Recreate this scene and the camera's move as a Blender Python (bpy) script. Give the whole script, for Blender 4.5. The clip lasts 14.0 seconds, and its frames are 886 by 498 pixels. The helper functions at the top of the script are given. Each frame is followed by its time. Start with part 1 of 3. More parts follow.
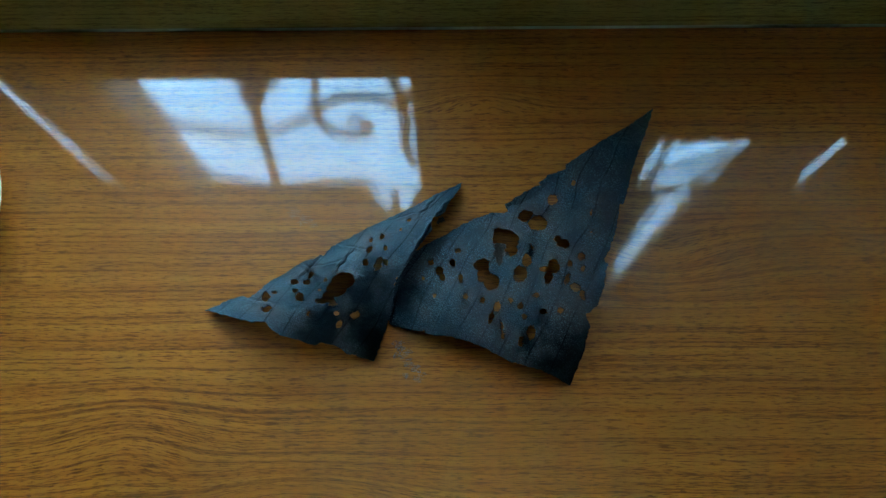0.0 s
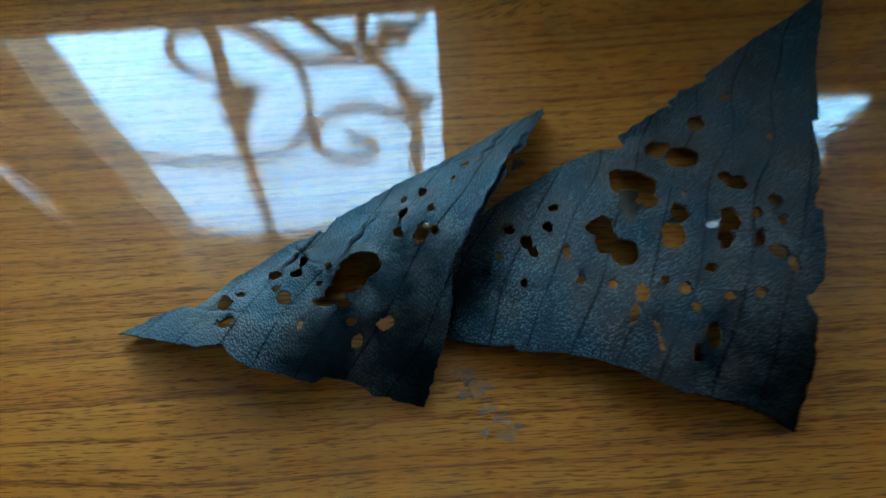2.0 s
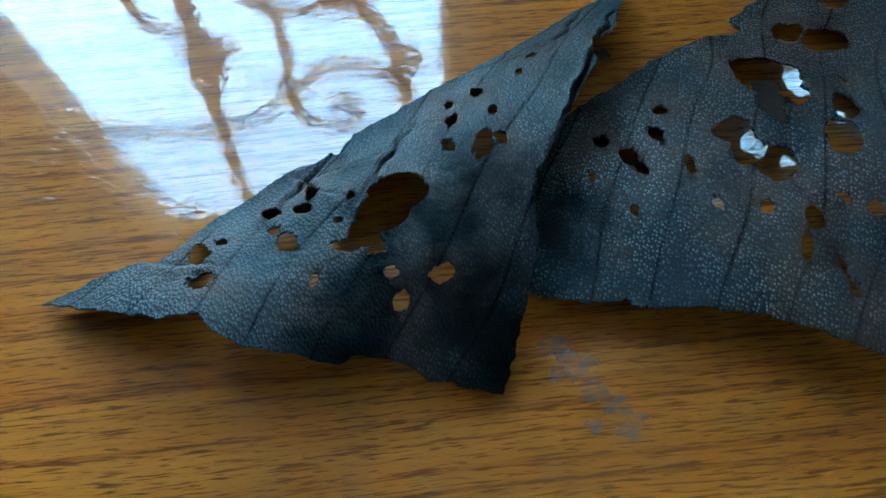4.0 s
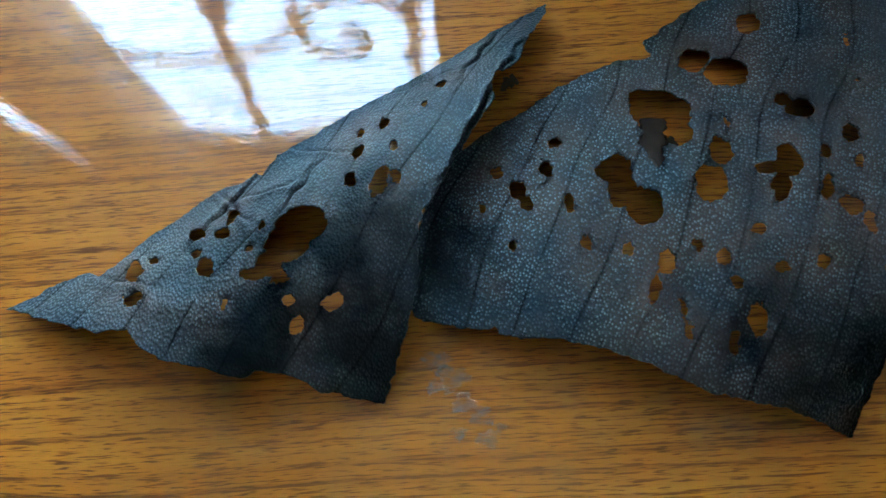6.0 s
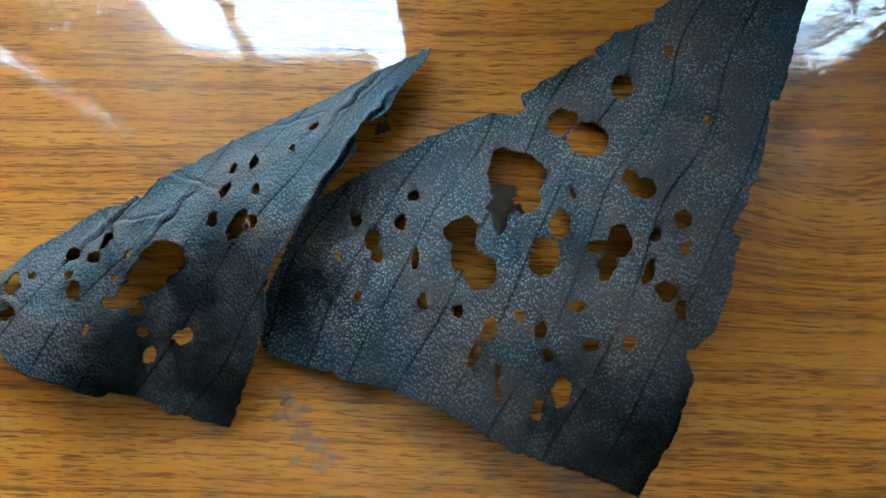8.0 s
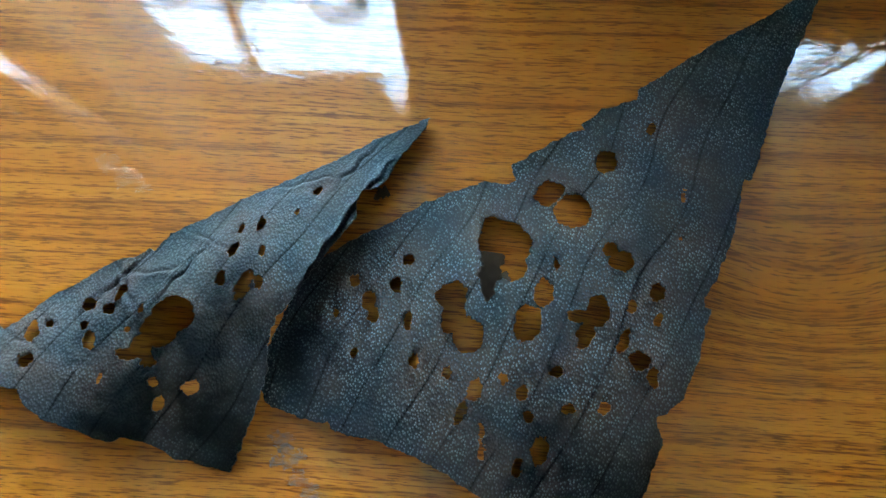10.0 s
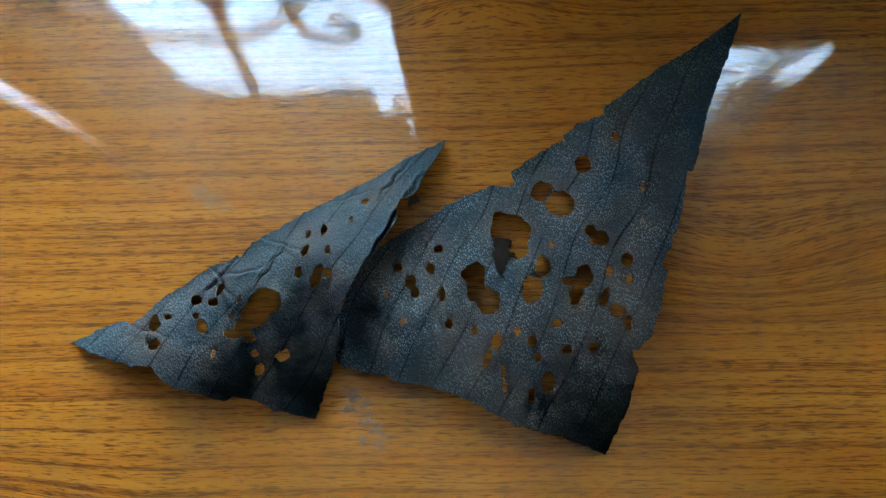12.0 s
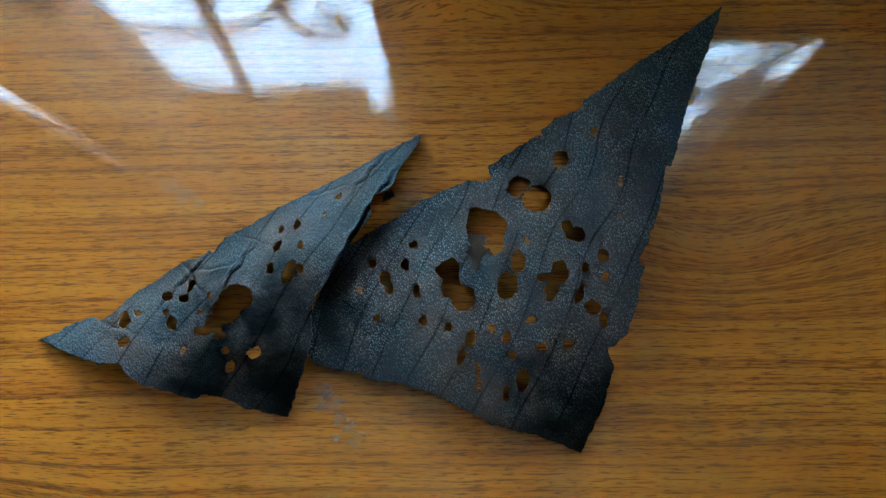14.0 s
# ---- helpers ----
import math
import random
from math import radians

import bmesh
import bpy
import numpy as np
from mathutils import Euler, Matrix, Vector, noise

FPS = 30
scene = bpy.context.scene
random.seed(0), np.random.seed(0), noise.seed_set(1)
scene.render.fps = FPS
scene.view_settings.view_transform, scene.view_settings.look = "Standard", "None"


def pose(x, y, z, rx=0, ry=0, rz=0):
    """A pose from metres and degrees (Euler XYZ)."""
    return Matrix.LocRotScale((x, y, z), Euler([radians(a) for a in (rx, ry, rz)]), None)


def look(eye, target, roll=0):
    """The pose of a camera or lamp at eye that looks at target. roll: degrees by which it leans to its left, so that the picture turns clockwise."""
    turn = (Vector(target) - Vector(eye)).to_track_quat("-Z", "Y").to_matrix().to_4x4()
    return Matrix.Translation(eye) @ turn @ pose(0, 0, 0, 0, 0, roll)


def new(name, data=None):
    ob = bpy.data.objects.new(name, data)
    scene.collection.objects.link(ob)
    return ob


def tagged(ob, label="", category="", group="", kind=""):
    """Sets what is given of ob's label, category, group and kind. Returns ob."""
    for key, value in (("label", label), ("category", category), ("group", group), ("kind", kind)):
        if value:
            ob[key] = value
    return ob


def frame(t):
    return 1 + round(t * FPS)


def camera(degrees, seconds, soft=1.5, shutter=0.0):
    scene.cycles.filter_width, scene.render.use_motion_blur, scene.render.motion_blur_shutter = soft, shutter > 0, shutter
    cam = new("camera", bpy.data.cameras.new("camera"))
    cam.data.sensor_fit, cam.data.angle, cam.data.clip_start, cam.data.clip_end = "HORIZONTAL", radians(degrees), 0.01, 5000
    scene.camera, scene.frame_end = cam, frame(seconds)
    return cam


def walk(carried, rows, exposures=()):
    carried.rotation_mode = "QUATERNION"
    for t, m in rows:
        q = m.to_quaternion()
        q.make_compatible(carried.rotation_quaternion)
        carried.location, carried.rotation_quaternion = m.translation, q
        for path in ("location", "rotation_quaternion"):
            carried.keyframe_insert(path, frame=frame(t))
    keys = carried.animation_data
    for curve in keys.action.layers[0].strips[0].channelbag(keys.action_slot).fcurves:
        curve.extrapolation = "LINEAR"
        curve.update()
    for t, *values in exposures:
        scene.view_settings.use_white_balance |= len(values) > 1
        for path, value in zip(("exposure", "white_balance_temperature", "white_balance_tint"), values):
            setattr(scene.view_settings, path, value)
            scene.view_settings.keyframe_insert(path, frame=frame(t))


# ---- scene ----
cam = camera(72.0, 14.0, soft=1.5, shutter=0.4)
PATH = [
    (0, (0.0027, -0.0013, 0.3941), (-0.0001, 0.1812, -0.0714), -1.08),
    (0.5, (0.0062, -0.0034, 0.3928), (-0.0021, 0.1791, -0.0727), -3.00),
    (1, (0.0016, 0.0025, 0.3662), (-0.0032, 0.1898, -0.0974), -1.82),
    (1.5, (-0.0157, 0.0198, 0.3036), (-0.0103, 0.2137, -0.1573), 0.24),
    (2, (-0.0332, 0.0256, 0.2167), (-0.0356, 0.2555, -0.2273), -4.14),
    (2.5, (-0.0532, 0.0432, 0.1602), (-0.0411, 0.2671, -0.2867), -2.79),
    (2.7, (-0.0614, 0.0420, 0.1419), (-0.0419, 0.2807, -0.2970), -1.83),
    (4.8, (-0.0516, 0.0483, 0.1582), (-0.0517, 0.2440, -0.3020), -4.91),
    (5, (-0.0443, 0.0495, 0.1618), (-0.0506, 0.2405, -0.3002), -6.54),
    (5.5, (-0.0330, 0.0561, 0.1696), (-0.0446, 0.2260, -0.3005), -7.95),
    (6, (-0.0191, 0.0640, 0.1771), (-0.0364, 0.2144, -0.2994), -10.03),
    (6.5, (-0.0089, 0.0742, 0.1829), (-0.0283, 0.2032, -0.2998), -10.92),
    (7, (0.0063, 0.0768, 0.1864), (-0.0176, 0.2042, -0.2965), -12.19),
    (7.5, (0.0165, 0.0837, 0.1889), (-0.0088, 0.1936, -0.2982), -13.47),
    (8, (0.0294, 0.0970, 0.1958), (0.0059, 0.1882, -0.2952), -12.79),
    (8.5, (0.0424, 0.1037, 0.1990), (0.0177, 0.2053, -0.2899), -10.88),
    (8.7, (0.0451, 0.1140, 0.2004), (0.0230, 0.2060, -0.2905), -10.14),
    (10.8, (0.0253, 0.1067, 0.2327), (-0.0014, 0.2071, -0.2564), -11.70),
    (11, (0.0255, 0.0989, 0.2401), (-0.0036, 0.1945, -0.2498), -15.15),
    (11.5, (0.0270, 0.0873, 0.2618), (0.0028, 0.1849, -0.2280), -14.75),
    (12, (0.0229, 0.0926, 0.2765), (0.0040, 0.1950, -0.2125), -11.20),
    (12.5, (0.0264, 0.0952, 0.2751), (0.0087, 0.1971, -0.2141), -10.60),
    (13, (0.0292, 0.0964, 0.2732), (0.0139, 0.1960, -0.2166), -9.05),
    (13.5, (0.0312, 0.0954, 0.2723), (0.0180, 0.1956, -0.2174), -8.10),
    (14, (0.0320, 0.0930, 0.2724), (0.0165, 0.1925, -0.2174), -9.55),
]
EXPOSURE = [
    (0, 5.68, 5700, -26), (1, 5.68, 5700, -26), (2, 5.72, 5750, -26), (2.7, 5.78, 5750, -24), (5, 6.13, 6410, -16),
    (7, 6.66, 6860, -11), (8.5, 6.9, 7260, -11), (11, 6.63, 7360, -12), (12, 6.4, 7260, -12), (14, 6.31, 7160, -12),
]
walk(cam, [(t, look(eye, aim, roll)) for t, eye, aim, roll in PATH], EXPOSURE)

# ---- daylight ----
world = bpy.data.worlds.new("overcast_day")
scene.world = world
world.use_nodes = True
wn = world.node_tree.nodes
sky = wn.new("ShaderNodeTexSky")
sky.sky_type, sky.sun_disc = "NISHITA", False
sky.sun_elevation, sky.sun_rotation = radians(38), radians(180)
sky.air_density, sky.dust_density, sky.ozone_density = 1.0, 4.0, 1.0
wn["Background"].inputs["Strength"].default_value = 0.15
world.node_tree.links.new(sky.outputs["Color"], wn["Background"].inputs["Color"])
sun = new("sun", bpy.data.lights.new("sun", "SUN"))
sun.data.energy, sun.data.angle, sun.data.color = 1.0, radians(3), (1.0, 0.95, 0.88)
sun.matrix_world = look((0, -6, 5), (0, 0, 0))


# ---- materials ----
class Mat:
    """A node material with short calls."""

    def __init__(self, name):
        self.m = bpy.data.materials.new(name)
        self.m.use_nodes = True
        self.t = self.m.node_tree
        self.b = self.t.nodes["Principled BSDF"]
        self.co = self.t.nodes.new("ShaderNodeTexCoord").outputs["Object"]

    def link(self, a, b):
        self.t.links.new(a, b)

    def node(self, kind, **inputs):
        n = self.t.nodes.new("ShaderNode" + kind)
        for key, v in inputs.items():
            s = n.inputs[int(key[1:])] if key[0] == "i" and key[1:].isdigit() else n.inputs[key.replace("_", " ")]
            if isinstance(v, bpy.types.NodeSocket):
                self.link(v, s)
            else:
                s.default_value = v
        return n

    def math(self, op, a, b=0.0, c=0.0):
        n = self.node("Math", i0=a, i1=b, i2=c)
        n.operation = op
        return n.outputs[0]

    def scaled(self, x, y, z, turn=0.0):
        return self.node("Mapping", Vector=self.co, Scale=(x, y, z), Rotation=(0, 0, radians(turn))).outputs[0]

    def noise(self, vector, scale=1.0, detail=3.0, rough=0.5, bend=0.0):
        return self.node("TexNoise", Vector=vector, Scale=scale, Detail=detail, Roughness=rough, Distortion=bend).outputs["Fac"]

    def ramp(self, fac, stops):
        n = self.node("ValToRGB", Fac=fac)
        e = n.color_ramp.elements
        while len(e) < len(stops):
            e.new(0.5)
        for item, (at, v) in zip(e, stops):
            item.position = at
            item.color = (v, v, v, 1) if isinstance(v, (int, float)) else (*v, 1)
        return n.outputs["Color"]

    def mix(self, fac, a, b, kind="MIX"):
        n = self.t.nodes.new("ShaderNodeMix")
        n.data_type, n.blend_type = "RGBA", kind
        for s, v in ((n.inputs[0], fac), (n.inputs[6], a), (n.inputs[7], b)):
            if isinstance(v, bpy.types.NodeSocket):
                self.link(v, s)
            else:
                s.default_value = v if isinstance(v, (int, float)) else (*v, 1)
        return n.outputs[2]

    def bump(self, height, distance, under=None):
        n = self.node("Bump", Height=height, Strength=1.0, Distance=distance)
        if under:
            self.link(under, n.inputs["Normal"])
        return n.outputs["Normal"]

    def set(self, **inputs):
        for key, v in inputs.items():
            s = self.b.inputs[key.replace("_", " ")]
            if isinstance(v, bpy.types.NodeSocket):
                self.link(v, s)
            else:
                s.default_value = v if isinstance(v, (int, float)) else ((*v, 1) if len(s.default_value) == 4 else v)
        return self


def oak_varnish(name, light, mid, dark, gloss=True, grain=1.0, figure=()):
    """Varnished oak, grain along x: growth rows, short dark pores, arches and knots (x, y, lift, half-length, half-width)."""
    m = Mat(name)
    axes = m.node("Separate" + "XYZ", Vector=m.co)
    x, y, z = axes.outputs[0], axes.outputs[1], axes.outputs[2]
    f = m.math("MULTIPLY_ADD", m.noise(m.scaled(4, 7, 7), 1.0, 2.0), 0.010, y)
    for fx, fy, lift, long, wide in figure:
        u = m.math("DIVIDE", m.math("SUBTRACT", x, fx), long)
        v = m.math("DIVIDE", m.math("SUBTRACT", y, fy), wide)
        far = m.math("MULTIPLY_ADD", u, u, m.math("MULTIPLY", v, v))
        f = m.math("MULTIPLY_ADD", m.math("EXPONENT", m.math("MULTIPLY", far, -1.0)), -lift, f)
    bent = m.node("Combine" + "XYZ", X=x, Y=f, Z=z).outputs[0]

    def along(a, b):
        return m.node("Mapping", Vector=bent, Scale=(a * grain, b * grain, b * grain)).outputs[0]

    bands = m.noise(along(1.0, 90), 1.0, 3.0, 0.6)
    rows = m.noise(along(3.5, 400), 1.0, 2.0, 0.5)
    streaks = m.noise(along(20, 900), 1.0, 3.0, 0.6)
    pores = m.noise(along(150, 1900), 1.0, 2.0, 0.5)
    dashes = m.noise(along(70, 1300), 1.0, 2.0, 0.5)
    tone = m.noise(m.scaled(5, 9, 9), 1.0, 3.0)
    c = m.mix(m.ramp(bands, [(0.34, 0.0), (0.64, 1.0)]), mid, light)
    c = m.mix(m.ramp(streaks, [(0.36, 0.55), (0.52, 0.0)]), c, mid)
    c = m.mix(m.ramp(rows, [(0.34, 0.55), (0.50, 0.0)]), c, dark)
    lean = m.math("MULTIPLY_ADD", m.math("SUBTRACT", rows, 0.5), 0.30, dashes)
    c = m.mix(m.ramp(lean, [(0.35, 1.0), (0.46, 0.0)]), c, tuple(v * 0.8 for v in dark))
    lean = m.math("MULTIPLY_ADD", m.math("SUBTRACT", rows, 0.5), 0.25, pores)
    c = m.mix(m.ramp(lean, [(0.34, 0.95), (0.45, 0.0)]), c, tuple(v * 0.55 for v in dark))
    c = m.mix(m.ramp(tone, [(0.35, 0.35), (0.65, 0.0)]), c, tuple(v * 0.75 for v in mid))
    m.set(Base_Color=c, Roughness=0.6, Specular_IOR_Level=0.25)
    m.set(Normal=m.bump(m.ramp(pores, [(0.3, 0.0), (0.42, 1.0)]), 0.00004))
    if gloss:
        swell = m.noise(m.scaled(26, 42, 30), 1.0, 2.0, 0.5)
        ripple = m.noise(m.scaled(300, 430, 420), 1.0, 2.0, 0.55)
        pits = m.noise(m.scaled(210, 520, 400), 1.0, 2.0, 0.5)
        n1 = m.bump(swell, 0.00004)
        n1 = m.bump(ripple, 0.000036, n1)
        n1 = m.bump(m.noise(m.scaled(90, 170, 140), 1.0, 2.0, 0.5), 0.000026, n1)
        n1 = m.bump(m.ramp(pits, [(0.28, 0.0), (0.35, 1.0)]), 0.000045, n1)
        smear = m.noise(m.scaled(16, 24, 20), 1.0, 4.0, 0.6, 0.6)
        m.set(Coat_Weight=1.0, Coat_IOR=1.66, Coat_Normal=n1, Coat_Roughness=m.math("MULTIPLY_ADD", m.ramp(smear, [(0.45, 0.0), (0.75, 1.0)]), 0.03, 0.015))
    return m.m


def leather(name, lean, shade_soot, dots, blue):
    """Blackened leather: pebbled grain, straight creases, brown scorched rims."""
    m = Mat(name)
    grain = m.node("TexVoronoi", Vector=m.node("Mapping", Vector=m.co, Scale=(1.12, 0.80, 1), Rotation=(0, 0, radians(lean))).outputs[0], Scale=1080.0, Randomness=0.9)
    grain.voronoi_dimensions = "2D"
    cells = grain.outputs["Distance"]
    luck = m.node("Separate" + "XYZ", Vector=grain.outputs["Color"]).outputs[0]
    pebble = m.ramp(cells, [(0.05, 1.0), (0.60, 0.0)])
    wide = m.noise(m.scaled(38, 38, 38), 1.0, 4.0, 0.6, 0.4)
    patch = m.noise(m.scaled(17, 17, 17), 1.0, 3.0, 0.6)
    fibre = m.noise(m.scaled(1500, 1500, 1500), 1.0, 2.0)
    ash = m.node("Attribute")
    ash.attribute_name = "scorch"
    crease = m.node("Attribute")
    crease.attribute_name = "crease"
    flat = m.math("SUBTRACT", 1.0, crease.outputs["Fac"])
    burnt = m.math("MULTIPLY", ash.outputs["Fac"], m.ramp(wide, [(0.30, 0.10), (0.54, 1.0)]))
    # specular glints of the pebble tops, painted in as pale dots
    glints = m.math("MULTIPLY", m.ramp(cells, [(0.13, 1.0), (0.40, 0.0)]), m.ramp(m.noise(m.scaled(60, 60, 60), 1.0, 4.0, 0.7), [(0.34, 0.10), (0.60, 1.0)]))
    glints = m.math("MULTIPLY", glints, m.ramp(luck, [(0.15, 0.15), (0.9, 1.0)]))
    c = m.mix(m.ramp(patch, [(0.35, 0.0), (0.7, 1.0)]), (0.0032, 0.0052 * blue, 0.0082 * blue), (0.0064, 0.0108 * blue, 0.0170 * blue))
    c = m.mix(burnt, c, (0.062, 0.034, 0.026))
    c = m.mix(m.math("MULTIPLY", glints, dots), c, (0.240, 0.275, 0.300))
    # near-black along creases and pleats paints in the shade of their grooves
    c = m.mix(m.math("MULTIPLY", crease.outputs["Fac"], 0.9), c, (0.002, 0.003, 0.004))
    # shade of hollow, corner and lap painted dark, mixed with char, rims ragged
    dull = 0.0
    for sx, sy, size in shade_soot:
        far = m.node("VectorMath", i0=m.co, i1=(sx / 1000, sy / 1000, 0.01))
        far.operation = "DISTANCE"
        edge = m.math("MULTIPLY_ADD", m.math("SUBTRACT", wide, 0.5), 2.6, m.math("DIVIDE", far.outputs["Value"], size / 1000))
        shade_char = m.ramp(edge, [(0.30, 0.88), (1.05, 0.0)])
        c = m.mix(shade_char, c, (0.0030, 0.0034, 0.0040))
        dull = m.math("MAXIMUM", dull, shade_char)
    n1 = m.bump(wide, 0.0004)
    n1 = m.bump(m.noise(m.scaled(170, 120, 170), 1.0, 3.0, 0.6, 0.8), 0.00022, n1)
    n1 = m.bump(pebble, 0.00017, n1)
    n1 = m.bump(fibre, 0.00004, n1)
    rough = m.math("SUBTRACT", m.math("MULTIPLY_ADD", wide, 0.22, 0.36), m.math("MULTIPLY", glints, 0.10))
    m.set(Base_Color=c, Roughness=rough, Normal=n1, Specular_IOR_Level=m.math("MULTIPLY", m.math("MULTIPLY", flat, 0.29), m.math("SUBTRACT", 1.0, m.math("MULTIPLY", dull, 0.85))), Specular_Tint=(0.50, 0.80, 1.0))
    return m.m


def plain(name, colour, rough, spread=0.12, scale=14.0, metal=0.0, relief=0.0004):
    """Paint, plaster, iron or glaze with a little mottling and relief."""
    m = Mat(name)
    n1 = m.noise(m.scaled(scale, scale, scale), 1.0, 5.0, 0.6)
    n2 = m.noise(m.scaled(scale * 14, scale * 14, scale * 14), 1.0, 3.0)
    lo = tuple(v * (1 - spread) for v in colour)
    m.set(Base_Color=m.mix(n1, lo, colour), Roughness=m.math("MULTIPLY_ADD", n2, 0.15, rough), Metallic=metal, Normal=m.bump(n2, relief))
    return m.m


def cloth(name, colour, clear):
    """Thin woven cloth that lets light through: clear is the open part of the weave."""
    m = Mat(name)
    weave = m.noise(m.scaled(60, 60, 500), 1.0, 3.0, 0.6)
    tint = m.mix(weave, tuple(v * 0.8 for v in colour), colour)
    t = m.t
    dif, tra, ope = (t.nodes.new("ShaderNodeBsdf" + k) for k in ("Diffuse", "Translucent", "Transparent"))
    m.link(tint, dif.inputs[0]), m.link(tint, tra.inputs[0])
    half, full = t.nodes.new("ShaderNodeMixShader"), t.nodes.new("ShaderNodeMixShader")
    half.inputs[0].default_value, full.inputs[0].default_value = 0.5, clear
    m.link(dif.outputs[0], half.inputs[1]), m.link(tra.outputs[0], half.inputs[2])
    m.link(half.outputs[0], full.inputs[1]), m.link(ope.outputs[0], full.inputs[2])
    m.link(full.outputs[0], t.nodes["Material Output"].inputs["Surface"])
    return m.m


def film(name, colour, most):
    """A dried film, worn through in places to the wood."""
    m = Mat(name)
    worn = m.noise(m.scaled(330, 420, 300), 1.0, 4.0, 0.65)
    m.set(Base_Color=m.mix(worn, tuple(v * 0.5 for v in colour), colour), Roughness=0.5, Specular_IOR_Level=0.15, Alpha=m.ramp(worn, [(0.40, 0.05), (0.62, most)]))
    return m.m


def glass(name):
    m = Mat(name)
    m.set(Base_Color=(0.96, 0.98, 0.97), Roughness=0.0, Transmission_Weight=1.0, IOR=1.45)
    return m.m


FIGURE = [(-0.196, 0.030, 0.014, 0.045, 0.030), (-0.087, -0.012, 0.022, 0.060, 0.022), (0.030, 0.278, 0.013, 0.045, 0.014), (0.150, 0.140, -0.016, 0.055, 0.024)]
OAK = oak_varnish("varnished_oak", (0.600, 0.203, 0.020), (0.500, 0.144, 0.0115), (0.215, 0.047, 0.005), figure=FIGURE)
FRAME_OAK = oak_varnish("window_oak", (0.40, 0.29, 0.08), (0.34, 0.235, 0.055), (0.23, 0.14, 0.03), gloss=False)
LEATHER_A = leather("scorched_leather", 28, dots=0.85, blue=1.45, shade_soot=[(12, -74, 33), (30, -60, 18), (-91, -27, 17)])
LEATHER_B = leather("scorched_leather_creased", 40, dots=0.45, blue=1.9, shade_soot=[(4, -28, 34), (20, -12, 27), (20, -38, 26), (-18, -34, 18)])
SCORCHED = plain("scorched_hide", (0.125, 0.082, 0.064), 0.75, 0.5, 260, 0.0, 0.0006)
SCORCHED.node_tree.nodes["Principled BSDF"].inputs["Specular IOR Level"].default_value = 0.08
PLASTER = plain("plaster", (0.80, 0.78, 0.74), 0.8)
CEILING_PAINT = plain("ceiling_paint", (0.85, 0.85, 0.83), 0.85)
FLOOR_WOOD = oak_varnish("floor_boards", (0.25, 0.13, 0.05), (0.19, 0.09, 0.035), (0.10, 0.045, 0.018), gloss=False, grain=0.4)
IRON = plain("wrought_iron", (0.035, 0.030, 0.028), 0.55, 0.3, 60, 0.6)
NET = cloth("net_curtain_cloth", (0.22, 0.21, 0.21), 0.02)
PALE_NET = cloth("pale_net_cloth", (0.24, 0.24, 0.25), 0.02)
BLIND = cloth("awning_cloth", (0.30, 0.28, 0.26), 0.0)
BOUNCE_GROUND = plain("bounce_ground", (0.50, 0.48, 0.44), 0.8, 0.2, 2.0)
POST_PAINT = plain("brown_paint", (0.10, 0.075, 0.06), 0.5, 0.25, 20)
GLASS = glass("window_glass")
GLAZE = plain("plate_glaze", (0.62, 0.68, 0.62), 0.12, 0.05, 30, 0.0, 0.00002)
FILM = film("dried_glue", (0.38, 0.25, 0.23), 0.65)
DUST = film("dust_film", (0.66, 0.52, 0.38), 0.22)


# ---- building helpers ----
def solid(name, bm, material, parent=None, label=""):
    """Links a bmesh as one mesh object, under a parent if there is one."""
    me = bpy.data.meshes.new(name)
    bm.to_mesh(me)
    bm.free()
    me.materials.append(material)
    ob = new(name, me)
    if parent:
        ob.parent = parent
        ob.matrix_parent_inverse = parent.matrix_world.inverted()
    return tagged(ob, label)


def part(name, bm, material, parent, label=""):
    return solid(name, bm, material, parent, label)


def block(bm, lo, hi, bevel=0.0):
    """A box from corner lo to corner hi with softened edges."""
    r = bmesh.ops.create_cube(bm, size=1.0)
    size = [b - a for a, b in zip(lo, hi)]
    mid = [(a + b) / 2 for a, b in zip(lo, hi)]
    bmesh.ops.scale(bm, verts=r["verts"], vec=size)
    bmesh.ops.translate(bm, verts=r["verts"], vec=mid)
    if bevel:
        edges = list({e for v in r["verts"] for e in v.link_edges})
        bmesh.ops.bevel(bm, geom=edges, offset=bevel, segments=2, affect="EDGES", profile=0.6)
    return bm


def box(lo, hi, bevel=0.0):
    return block(bmesh.new(), lo, hi, bevel)


def smooth_line(points, steps=8):
    """A Catmull-Rom line through the points."""
    p = [Vector(q) for q in points]
    p = [p[0] * 2 - p[1], *p, p[-1] * 2 - p[-2]]
    out = []
    for a, b, c, d in zip(p, p[1:], p[2:], p[3:]):
        for k in range(steps):
            s = k / steps
            out.append(0.5 * (2 * b + (c - a) * s + (2 * a - 5 * b + 4 * c - d) * s * s + (3 * b - a - 3 * c + d) * s ** 3))
    return out + [p[-2]]


